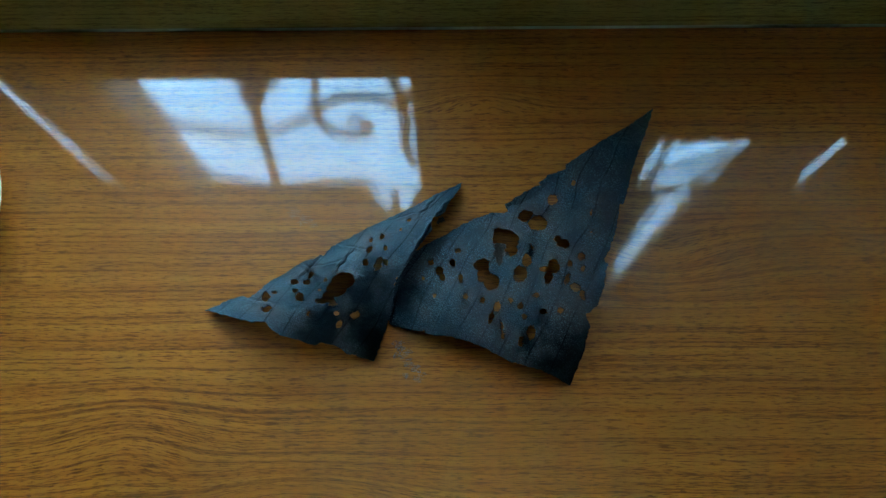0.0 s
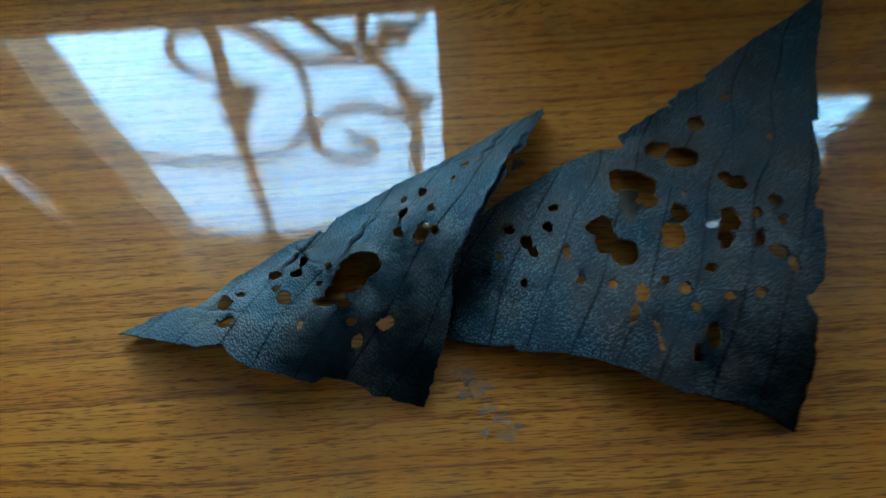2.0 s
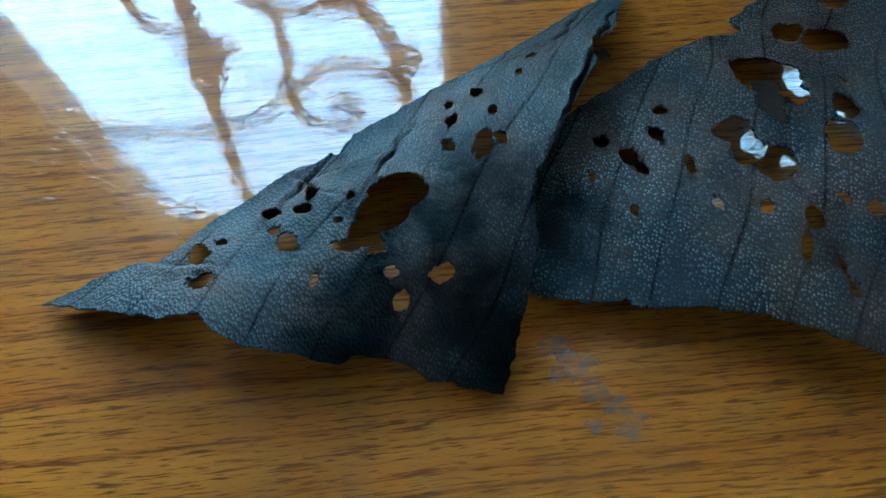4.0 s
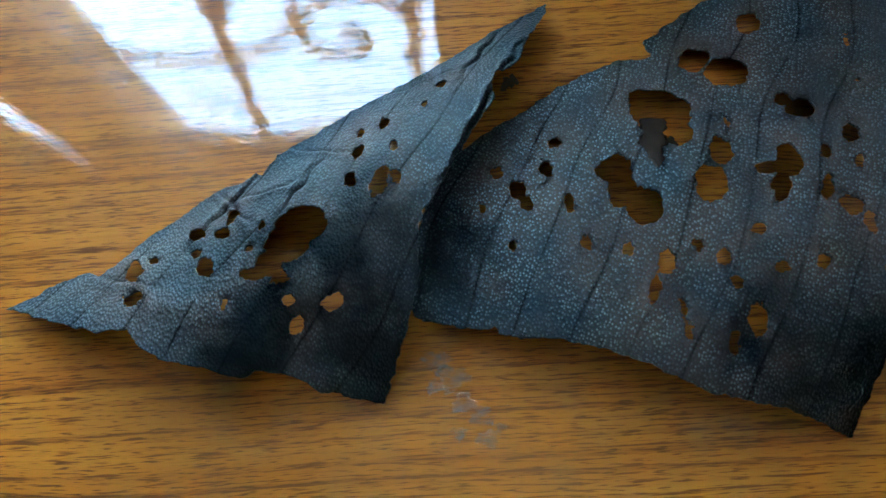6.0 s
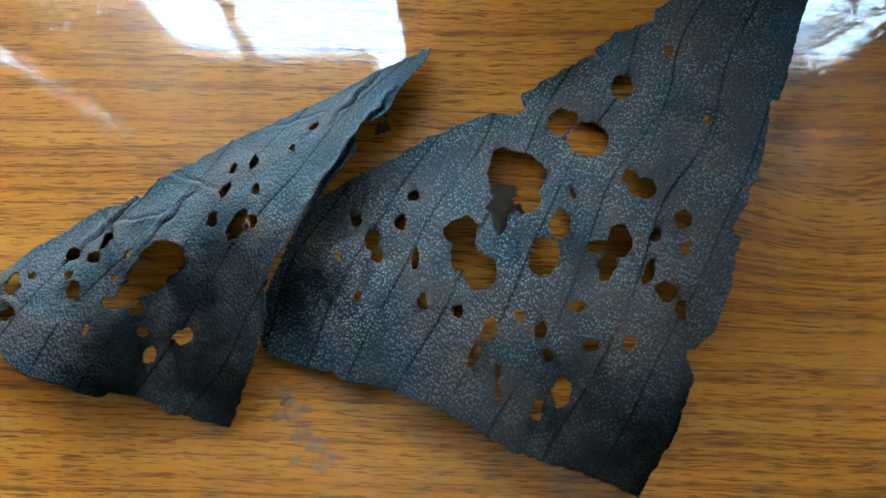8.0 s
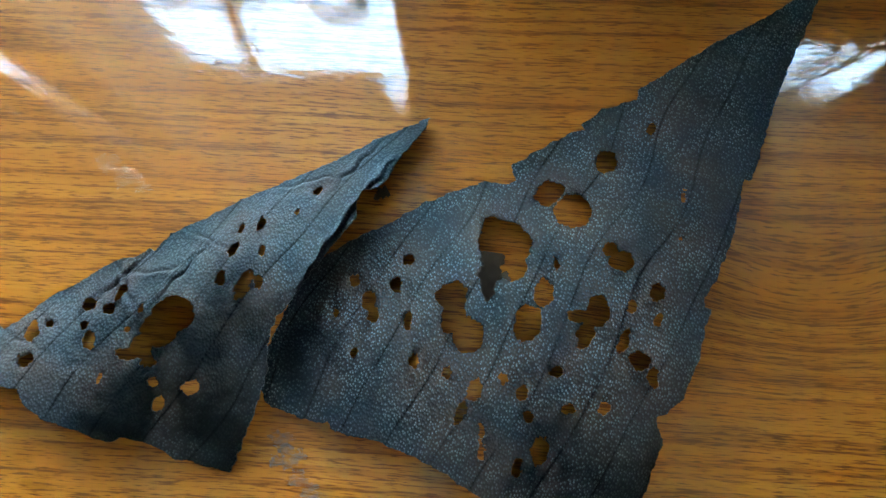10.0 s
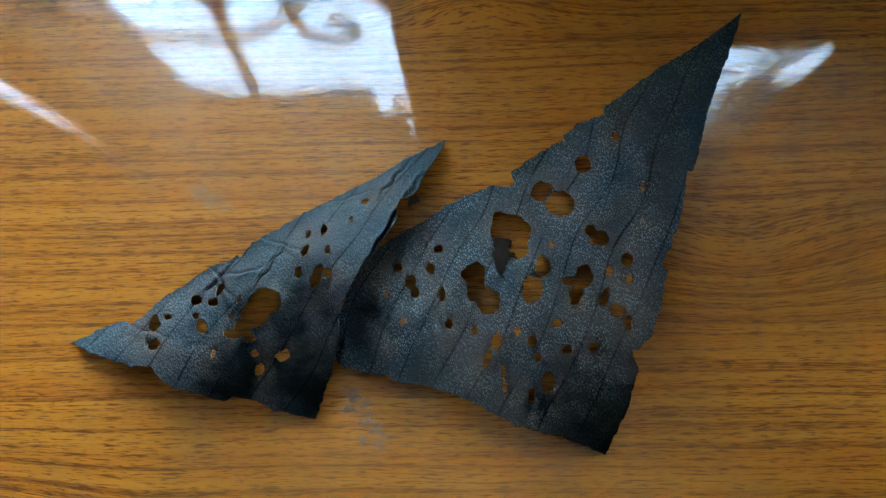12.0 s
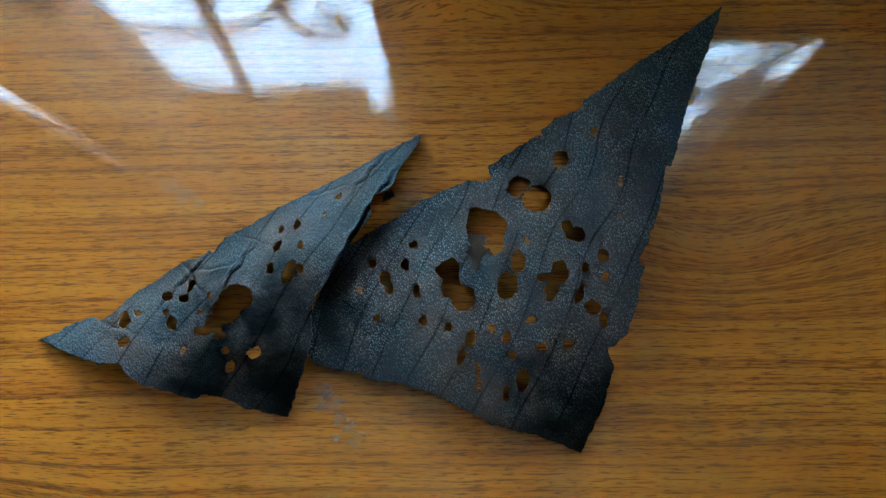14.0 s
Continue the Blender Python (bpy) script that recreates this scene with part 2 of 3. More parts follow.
def rod(points, wide, deep, sides=8):
    """A forged rod along a line in the plane of x and z, tapered at both ends."""
    bm = bmesh.new()
    line = smooth_line(points)
    rings = []
    for i, q in enumerate(line):
        way = (line[min(i + 1, len(line) - 1)] - line[max(i - 1, 0)]).normalized()
        side = Vector((way.z, 0, -way.x))
        end = min(1.0, 0.6 + 0.1 * min(i, len(line) - 1 - i))
        rings.append([bm.verts.new(q + side * (wide * end * math.cos(a)) + Vector((0, deep * math.sin(a), 0))) for a in (2 * math.pi * k / sides for k in range(sides))])
    for r, s in zip(rings, rings[1:]):
        for k in range(sides):
            bm.faces.new((r[k], r[(k + 1) % sides], s[(k + 1) % sides], s[k]))
    bm.faces.new(rings[0][::-1]), bm.faces.new(rings[-1])
    bmesh.ops.recalc_face_normals(bm, faces=bm.faces)
    for fc in bm.faces:
        fc.smooth = True
    return bm


def lathe(profile, turns=64):
    """A turned shape from (radius, height) pairs."""
    bm = bmesh.new()
    rings = [[bm.verts.new((r * math.cos(a), r * math.sin(a), h)) for a in (2 * math.pi * k / turns for k in range(turns))] for r, h in profile]
    for a, b in zip(rings, rings[1:]):
        for k in range(turns):
            fc = bm.faces.new((a[k], a[(k + 1) % turns], b[(k + 1) % turns], b[k]))
            fc.smooth = True
    bm.faces.new(rings[0][::-1]), bm.faces.new(rings[-1])
    bmesh.ops.recalc_face_normals(bm, faces=bm.faces)
    return bm


def thing(name, at, label, category, group=""):
    ob = new(name)
    ob.location = at
    bpy.context.view_layer.update()
    return tagged(ob, label, category, group)


def setting(name, bm, material, label=""):
    return tagged(solid(name, bm, material), label, "", "", "structure")


# ---- the room: inner faces at x -1.5 and 1.7, y -2.2 and 0.349 ----
WALL, BACK = 0.349, 0.47
SILL_A, SILL_B = 0.066, 0.182
LEFT_A, RIGHT_A = -0.80, -0.030
LEFT_B, RIGHT_B = 0.235, 0.95
HEAD = 1.50
wall = bmesh.new()
block(wall, (-1.5, WALL, -0.75), (1.7, BACK, -0.001))
block(wall, (-1.5, WALL, -0.001), (LEFT_A - 0.05, BACK, 1.75))
block(wall, (RIGHT_B + 0.05, WALL, -0.001), (1.7, BACK, 1.75))
block(wall, (LEFT_A - 0.05, WALL, HEAD + 0.05), (RIGHT_B + 0.05, BACK, 1.75))
setting("wall_north", wall, PLASTER, "plastered window wall with a wide opening")
setting("wall_south", box((-1.5, -2.3, -0.75), (1.7, -2.2, 1.75)), PLASTER)
setting("wall_west", box((-1.6, -2.3, -0.75), (-1.5, BACK, 1.75)), PLASTER)
setting("wall_east", box((1.7, -2.3, -0.75), (1.8, BACK, 1.75)), PLASTER)
setting("floor", box((-1.6, -2.3, -0.85), (1.8, BACK, -0.75)), FLOOR_WOOD)
# unseen ground, made pale to bounce daylight up onto the ceiling
setting("ground", box((-400, -400, -1.0), (400, 400, -0.86)), BOUNCE_GROUND, "unseen pale ground added outside to bounce light into the room")
setting("ceiling", box((-1.6, -2.3, 1.75), (1.8, BACK, 1.85)), CEILING_PAINT)

window = tagged(new("window_1"), "oak window frame with two clear lights", "window", "", "structure")
B0, B1 = WALL - 0.004, BACK - 0.02
part("window_sill", box((LEFT_A - 0.05, B0, 0.0006), (RIGHT_B + 0.05, B1, SILL_A - 0.001), 0.002), FRAME_OAK, window, "yellowish oak board behind the table")
part("lower_rail", box((RIGHT_A, B0 + 0.003, SILL_A), (RIGHT_B + 0.05, B1, SILL_B), 0.002), FRAME_OAK, window)
part("mullion", box((RIGHT_A, B0 + 0.003, SILL_B), (LEFT_B, B1, HEAD), 0.002), FRAME_OAK, window)
part("jamb", box((LEFT_A - 0.05, B0 + 0.003, SILL_A), (LEFT_A, B1, HEAD), 0.002), FRAME_OAK, window)
part("jamb", box((RIGHT_B, B0 + 0.003, SILL_B), (RIGHT_B + 0.05, B1, HEAD), 0.002), FRAME_OAK, window)
part("head", box((LEFT_A - 0.05, B0, HEAD), (RIGHT_B + 0.05, B1, HEAD + 0.05), 0.002), FRAME_OAK, window)
for lo, hi in (((LEFT_A, 0.425, SILL_A), (RIGHT_A, 0.428, HEAD)), ((LEFT_B, 0.425, SILL_B), (RIGHT_B, 0.428, HEAD))):
    pane = part("pane", box(lo, hi), GLASS, window, "clear glass pane")
    pane.visible_shadow = False


def hanging(name, x0, x1, z0, z1, y, folds, deep, material, label, category, reach=0.0):
    """A hanging cloth with soft upright folds and a hem."""
    bm = bmesh.new()
    n, rows = 60, 40
    grid = []
    for j in range(rows + 1):
        z = z0 + (z1 - z0) * j / rows
        far = x1 + reach * min(1, max(0, (z - 0.32) / 0.08))
        grid.append([bm.verts.new((x0 + (far - x0) * i / n, y + deep * math.sin(i / n * folds * math.tau + 0.4 * math.sin(5 * z)) * (0.6 + 0.4 * math.sin(3 * i / n + z)), z)) for i in range(n + 1)])
    for a, b in zip(grid, grid[1:]):
        for i in range(n):
            bm.faces.new((a[i], a[i + 1], b[i + 1], b[i])).smooth = True
    ob = tagged(solid(name, bm, material), label, category)
    mod = ob.modifiers.new("thickness", "SOLIDIFY")
    mod.thickness = 0.0006
    return ob


NET_LABEL = "greyish sheer net curtain panel before the window"
for x0, x1, z0, reach, stuff in ((-0.442, -0.360, SILL_A, 0.0, NET), (-0.80, -0.460, SILL_A, 0.016, NET), (0.366, 0.476, SILL_B, 0.018, PALE_NET), (0.486, 0.95, SILL_B, 0.0, PALE_NET)):
    hanging("net_curtain", x0, x1, z0 + 0.002, HEAD, 0.385, max(2, round((x1 - x0) * 22)), 0.005, stuff, NET_LABEL, "curtain", reach)


# ---- painted post outside, beside the grille ----
post = thing("veranda_post", (-0.680, 0.70, -0.86), "dark brown painted wooden post outside the window", "post")
part("shaft", box((-0.770, 0.652, -0.78), (-0.590, 0.74, 2.2), 0.006), POST_PAINT, post)
part("foot", box((-0.790, 0.635, -0.8595), (-0.570, 0.76, -0.781), 0.004), POST_PAINT, post)

post = thing("veranda_post", (1.30, 0.70, -0.86), "dark brown painted wooden post outside the window", "post")
part("shaft", box((1.21, 0.652, -0.78), (1.39, 0.74, 2.2), 0.006), POST_PAINT, post)
part("foot", box((1.19, 0.635, -0.8595), (1.41, 0.76, -0.781), 0.004), POST_PAINT, post)
tagged(solid("veranda_beam", box((-1.0, 0.650, 2.2), (1.6, 0.770, 2.34), 0.006), POST_PAINT), "dark brown painted wooden beam over the veranda posts", "beam")

# unseen block added above the wall to keep sun off the awning
setting("wall_sun_block", box((-1.6, WALL, 1.851), (1.8, BACK, 2.34)), PLASTER)
# unseen slab added to shut out the sky leaking in above the beam
setting("sky_block", box((-1.2, BACK + 0.001, 2.341), (1.8, 0.86, 2.38), 0.004), POST_PAINT, "unseen brown slab added over the window to block sky light")


def awning(x0, x1, top, y, hem, material, label):
    """A hung cloth whose lower edge follows the heights (x, z) of hem."""
    bm = bmesh.new()
    n, rows = 420, 10
    grid = []
    for i in range(n + 1):
        x = x0 + (x1 - x0) * i / n
        low = float(np.interp(x, [h[0] for h in hem], [h[1] for h in hem])) + 0.004 * math.sin(60 * x) + 0.003 * math.sin(173 * x)
        grid.append([bm.verts.new((x, y + 0.006 * math.sin(18 * x + 0.5 * j), low + (top - low) * j / rows)) for j in range(rows + 1)])
    for a, b in zip(grid, grid[1:]):
        for j in range(rows):
            bm.faces.new((a[j], b[j], b[j + 1], a[j + 1])).smooth = True
    ob = tagged(solid("awning", bm, material), label, "awning")
    ob.modifiers.new("thickness", "SOLIDIFY").thickness = 0.0015
    return ob


HEM = [(-1.0, 1.16), (-0.79, 1.16), (-0.76, 0.84), (-0.665, 0.86), (-0.635, 0.96), (-0.60, 1.02), (-0.48, 1.04), (-0.192, 1.04), (-0.187, 1.17), (-0.150, 1.19), (-0.146, 1.06), (-0.122, 1.06)]
HEM += [(-0.117, 1.34), (-0.102, 1.36), (-0.097, 1.08), (0.0, 1.08), (0.30, 1.06), (0.565, 1.05), (0.605, 1.05), (0.612, 1.72), (0.650, 1.80), (0.660, 1.05), (1.6, 1.05)]
awning(-1.0, 1.6, 2.199, 0.756, HEM, BLIND, "drab cloth awning hung from the veranda beam outside")

# ---- wrought-iron grille outside the glass ----
grille = thing("window_grille", (0, 0.60, 0), "dark wrought-iron window grille with scrolls and leaves", "grille")


def iron(name, pairs, wide):
    return part(name, rod([(x / 1000, 0.60, z / 1000) for x, z in pairs], wide, 0.007), IRON, grille)


iron("upright", [(-252, -60), (-270, 60), (-293, 273), (-296, 300), (-301, 355), (-319, 454), (-330, 549), (-341, 638), (-352, 733), (-375, 960)], 0.0105)
part("bracket", box((-0.262, 0.4705, -0.062), (-0.242, 0.606, -0.042), 0.002), IRON, grille)
part("bracket", box((0.395, 0.4705, -0.062), (0.415, 0.606, -0.042), 0.002), IRON, grille)
iron("ring", [(-560, 470), (-486, 519), (-435, 541), (-364, 549), (-294, 542), (-242, 508), (-215, 456), (-205, 400), (-208, 356), (-221, 322), (-248, 301), (-278, 289)], 0.0062)
iron("loop", [(-313, 368), (-341, 360), (-354, 336), (-350, 311), (-337, 296), (-311, 291), (-278, 289)], 0.0068)
iron("scroll", [(-70, 506), (-82, 475), (-111, 453), (-149, 445), (-185, 457), (-215, 492), (-217, 530), (-192, 558), (-155, 562), (-134, 544), (-143, 518), (-171, 510)], 0.0080)
iron("branch", [(-259, 291), (-237, 311), (-216, 340), (-179, 353), (-138, 351), (-105, 362), (-83, 400), (-71, 453), (-65, 516), (-72, 590), (-60, 680)], 0.0105)
iron("branch", [(-310, 215), (-240, 270), (-191, 279), (-173, 301), (-145, 330), (-116, 336), (-92, 323), (-69, 309), (-40, 294)], 0.0095)
iron("stem", [(-112, 250), (-114, 276), (-121, 334)], 0.0085)
iron("branch", [(455, 890), (490, 800), (540, 710), (586, 600), (620, 490), (640, 350)], 0.0130)
iron("scroll", [(368, 835), (405, 740), (472, 690), (528, 640), (540, 565), (490, 523), (442, 540), (432, 583), (464, 602)], 0.0080)
iron("upright", [(405, -60), (405, 60), (407, 420), (423, 663), (442, 980)], 0.0090)


def leaf(x, z, wide, tall, turn):
    """A forged leaf: a bulged lozenge with a toothed edge."""
    bm = bmesh.new()
    n = 22
    front, back = bm.verts.new((0, -0.010, 0)), bm.verts.new((0, 0.006, 0))
    rim = []
    for k in range(n):
        a = math.tau * k / n
        r = 1.0 + 0.22 * math.cos(4 * a) + 0.10 * math.cos(11 * a)
        rim.append(bm.verts.new((wide * r * math.cos(a), 0, tall * r * math.sin(a))))
    for k in range(n):
        bm.faces.new((front, rim[k], rim[(k + 1) % n]))
        bm.faces.new((back, rim[(k + 1) % n], rim[k]))
    bmesh.ops.transform(bm, matrix=pose(x, 0.595, z, 0, turn, 0), verts=bm.verts)
    return part("leaf", bm, IRON, grille)


leaf(-0.294, 0.396, 0.034, 0.030, 10)
leaf(-0.312, 0.440, 0.019, 0.034, 5)
leaf(-0.081, 0.312, 0.026, 0.022, 30)
leaf(-0.108, 0.330, 0.022, 0.016, -20)
leaf(-0.054, 0.438, 0.014, 0.022, 15)

# ---- the table ----
table = thing("table", (0, 0, -0.75), "varnished honey-brown oak table pushed against the window wall", "table")
part("tabletop", box((-0.85, -0.42, -0.030), (0.95, WALL - 0.0045, 0.0), 0.002), OAK, table, "glossy oak top with straight grain")
part("apron", box((-0.78, -0.36, -0.11), (0.88, -0.338, -0.0305), 0.002), OAK, table)
part("apron", box((-0.78, 0.27, -0.11), (0.88, 0.292, -0.0305), 0.002), OAK, table)
for lx in (-0.82, 0.86):
    for ly in (-0.39, 0.25):
        part("leg", box((lx, ly, -0.7495), (lx + 0.06, ly + 0.06, -0.0305), 0.004), OAK, table)

# ---- plate at the table's far side ----
plate = thing("plate", (-0.430, 0.157, 0), "pale greenish-white glazed plate on the table", "plate")
rim = part("body", lathe([(0.070, 0.0004), (0.072, 0.004), (0.100, 0.010), (0.128, 0.0175), (0.1305, 0.0195), (0.1295, 0.0212), (0.126, 0.0205), (0.098, 0.0125), (0.076, 0.0068), (0.0, 0.0062)]), GLAZE, plate)
rim.location = plate.location

# ---- the scorched leather scraps ----
def waves(x, y, size, seed, terms=9):
    """Smooth random relief of about -1 to 1 with features of that size."""
    rng = np.random.default_rng(seed)
    out = 0
    for _ in range(terms):
        a, k, ph = rng.uniform(0, math.tau), rng.uniform(0.6, 1.6) * math.tau / size, rng.uniform(0, math.tau)
        out = out + np.sin(k * (x * math.cos(a) + y * math.sin(a)) + ph)
    return out / terms ** 0.5


def outside(x, y, corners):
    """Signed distance to an outline: below nought inside."""
    best, inside = np.full(x.shape, 1e9), np.zeros(x.shape, bool)
    for (ax, ay), (bx, by) in zip(corners, corners[1:] + corners[:1]):
        dx, dy = bx - ax, by - ay
        s = np.clip(((x - ax) * dx + (y - ay) * dy) / (dx * dx + dy * dy + 1e-9), 0, 1)
        best = np.minimum(best, np.hypot(x - ax - s * dx, y - ay - s * dy))
        if dy:
            inside ^= ((ay > y) != (by > y)) & (x < (y - ay) * dx / dy + ax)
    return np.where(inside, -best, best)


def swell(x, y, c):
    """The sheet's bulge in millimetres: a cubic in decimetres."""
    x, y = x / 100, y / 100
    return sum(k * x ** i * y ** j for k, (i, j) in zip(c, [(i, j) for i in range(4) for j in range(4 - i)]))


def scrap(name, corners, holes, height, material, across, gap, label, seed, pleats=()):
    """A torn leather sheet in millimetres, pierced by burnt holes and bent to a height."""
    xs, ys = [p[0] for p in corners], [p[1] for p in corners]
    step = 0.55
    gx, gy = np.meshgrid(np.arange(min(xs) - 3, max(xs) + 3, step), np.arange(min(ys) - 3, max(ys) + 3, step), indexing="ij")
    gx = gx + 0.5 * waves(gx, gy, 9, seed) * 0.4
    torn = outside(gx, gy, corners) + 0.26 * waves(gx, gy, 6.5, seed + 1) + 0.14 * waves(gx, gy, 2.4, seed + 2)
    burn = np.full(gx.shape, 1e9)
    for hx, hy, a, b, turn in holes:
        ca, sa = math.cos(radians(turn)), math.sin(radians(turn))
        u, v = ((gx - hx) * ca + (gy - hy) * sa) / a, ((gy - hy) * ca - (gx - hx) * sa) / b
        burn = np.minimum(burn, (np.hypot(u, v) - 1) * min(a, b))
    burn = burn + 0.32 * waves(gx, gy, 5, seed + 3) + 0.25 * waves(gx, gy, 2.2, seed + 4)
    d = np.maximum(torn, -burn)
    z = height(gx, gy)
    z = z + 0.22 * waves(gx, gy, 26, seed + 5) + 0.07 * waves(gx, gy, 9, seed + 6)
    z = z + 0.5 * np.exp(-np.clip(burn, 0, 9) / 1.2) * waves(gx, gy, 14, seed + 7)
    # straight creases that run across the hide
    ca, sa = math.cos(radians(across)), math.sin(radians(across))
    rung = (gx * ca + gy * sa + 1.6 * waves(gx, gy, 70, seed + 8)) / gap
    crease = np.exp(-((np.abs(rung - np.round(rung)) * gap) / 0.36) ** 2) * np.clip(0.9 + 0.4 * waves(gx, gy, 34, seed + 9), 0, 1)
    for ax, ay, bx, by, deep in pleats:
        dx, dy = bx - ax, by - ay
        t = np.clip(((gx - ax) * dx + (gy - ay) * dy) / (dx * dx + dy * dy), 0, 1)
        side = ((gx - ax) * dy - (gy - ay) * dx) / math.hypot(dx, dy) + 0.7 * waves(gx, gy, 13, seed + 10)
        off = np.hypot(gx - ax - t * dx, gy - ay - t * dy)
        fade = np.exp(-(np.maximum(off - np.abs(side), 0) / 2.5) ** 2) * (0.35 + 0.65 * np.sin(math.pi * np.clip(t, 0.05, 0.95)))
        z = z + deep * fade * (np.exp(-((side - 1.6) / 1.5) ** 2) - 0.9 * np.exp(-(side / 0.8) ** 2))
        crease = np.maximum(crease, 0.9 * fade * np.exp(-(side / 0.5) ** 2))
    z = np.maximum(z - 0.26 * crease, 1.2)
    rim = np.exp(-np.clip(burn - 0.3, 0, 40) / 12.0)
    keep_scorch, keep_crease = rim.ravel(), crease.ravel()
    nx, ny = gx.shape
    verts, values, made, tris = [], [], {}, []
    px, py, pz, pd = gx.ravel(), gy.ravel(), z.ravel(), d.ravel()

    def corner(i):
        if ("v", i) not in made:
            made["v", i] = len(verts)
            verts.append((px[i], py[i], pz[i])), values.append((keep_scorch[i], keep_crease[i]))
        return made["v", i]

    def cut(i, j):
        key = (min(i, j), max(i, j))
        if key not in made:
            i, j = key
            s = pd[i] / (pd[i] - pd[j])
            made[key] = len(verts)
            verts.append(tuple(p[i] + s * (p[j] - p[i]) for p in (px, py, pz)))
            values.append((keep_scorch[i], keep_crease[i]))
        return made[key]

    near = d < step * 1.6
    cells = np.argwhere(near[:-1, :-1] | near[1:, :-1] | near[:-1, 1:] | near[1:, 1:])
    for i, j in cells.tolist():
        a, b, c, e = i * ny + j, (i + 1) * ny + j, (i + 1) * ny + j + 1, i * ny + j + 1
        for tri in ((a, b, c), (a, c, e)):
            ring = []
            for k in range(3):
                p, q = tri[k], tri[(k + 1) % 3]
                if pd[p] < 0:
                    ring.append(corner(p))
                if (pd[p] < 0) != (pd[q] < 0):
                    ring.append(cut(p, q))
            if len(ring) >= 3:
                tris.append(tuple(ring))
    count, thick = len(verts), 0.7
    edges = {}
    for t in tris:
        for p, q in zip(t, t[1:] + t[:1]):
            edges[p, q] = True
    border = [(p, q) for p, q in edges if (q, p) not in edges]
    cx, cy = sum(xs) / len(xs), sum(ys) / len(ys)
    both = [((x - cx) / 1000, (y - cy) / 1000, h / 1000) for x, y, h in verts] + [((x - cx) / 1000, (y - cy) / 1000, (h - thick) / 1000) for x, y, h in verts]
    faces = tris + [tuple(count + k for k in reversed(t)) for t in tris] + [(q, p, count + p, count + q) for p, q in border]
    me = bpy.data.meshes.new(name)
    me.from_pydata(both, [], faces)
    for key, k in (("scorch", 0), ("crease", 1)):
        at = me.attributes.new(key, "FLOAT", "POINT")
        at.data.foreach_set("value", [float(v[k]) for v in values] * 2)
    me.polygons.foreach_set("use_smooth", [True] * (2 * len(tris)) + [False] * len(border))
    me.materials.append(material)
    ob = new(name, me)
    ob.location = (cx / 1000, cy / 1000, 0)
    bpy.context.view_layer.update()
    return tagged(ob, label, "leather scrap", "leather scraps")


SMALL_TOP = [
    (-158, 109), (-151, 112), (-144, 116), (-134, 119), (-129, 117), (-125, 121), (-117, 130), (-108, 135),
    (-102, 140), (-94, 145), (-89, 145), (-84, 149), (-82, 148), (-77, 155), (-64, 162), (-51, 170),
    (-36, 177), (-19, 185), (-4, 194), (4, 198), (14, 203),
]
SMALL_RIGHT = [
    (12, 196), (7, 187), (3, 179), (2, 175), (-2, 171), (-6, 170), (-8, 165), (-7, 161),
    (-12, 153), (-18, 144), (-22, 137), (-27, 129), (-30, 126), (-32, 117), (-32, 108), (-35, 98),
    (-44, 75),
]
SMALL_LOW = [
    (-53, 77), (-61, 79), (-68, 83), (-73, 84), (-76, 85), (-82, 83), (-91, 86), (-103, 89),
    (-109, 93), (-111, 95), (-113, 98), (-120, 98), (-124, 98), (-133, 101), (-145, 105),
]
BIG_TOP = [
    (-22, 147), (-11, 155), (2, 162), (15, 171), (28, 177), (36, 180), (44, 179), (46, 181),
    (45, 187), (48, 189), (54, 193), (65, 200), (71, 202), (70, 204), (77, 210), (89, 214),
    (90, 218), (104, 228), (118, 238), (137, 249), (151, 259), (159, 265),
]
BIG_RIGHT = [
    (156, 256), (150, 242), (142, 224), (135, 207), (129, 189), (126, 183), (124, 183), (123, 181),
    (122, 175), (117, 159), (112, 147), (110, 144), (107, 140), (107, 137), (110, 137), (107, 130),
    (105, 120), (101, 111), (100, 108), (96, 105), (92, 102), (92, 99), (94, 94), (91, 86),
    (90, 80), (87, 73), (83, 64), (81, 59),
]
BIG_LOW = [
    (77, 61), (68, 65), (59, 68), (48, 71), (43, 72), (34, 77), (25, 82), (15, 86),
    (3, 89), (-5, 90), (-11, 92), (-12, 94), (-14, 93), (-21, 94), (-32, 97), (-35, 99),
    (-38, 106), (-36, 115), (-32, 125), (-28, 138),
]
SMALL_HOLES_A = [
    (-117, 117, 4.1, 2.9, -58), (-114, 107, 3.9, 2.2, -1), (-112, 120, 2.0, 1.2, -25), (-99, 127, 2.9, 2.2, -30), (-88, 132, 3.0, 1.9, 89), (-90, 126, 2.6, 1.9, -18), (-93, 115, 3.4, 2.6, -55), (-97, 120, 2.0, 1.4, -1),
    (-80, 119, 1.0, 0.9, -34), (-77, 126, 1.8, 1.2, -69), (-65, 125, 7.7, 6.1, -8), (-69, 119, 6.5, 5.0, -12), (-74, 114, 4.3, 3.8, -31), (-78, 111, 3.7, 1.9, -3), (-70, 109, 2.6, 1.6, -3),
]
SMALL_HOLES_B = [
    (-56, 102, 3.4, 2.2, 34), (-66, 96, 2.6, 1.9, 87), (-68, 103, 1.9, 1.4, -89), (-86, 103, 1.8, 0.9, -84), (-42, 136, 5.4, 2.5, 77), (-37, 137, 2.2, 1.7, -81), (-51, 138, 2.6, 1.8, 89), (-49, 148, 2.8, 1.8, 73),
    (-49, 157, 2.2, 1.1, -86), (-41, 158, 3.2, 1.6, -78), (-38, 148, 1.8, 1.1, -78), (-23, 171, 2.1, 1.5, 39), (-28, 162, 1.1, 0.8, -72),
]
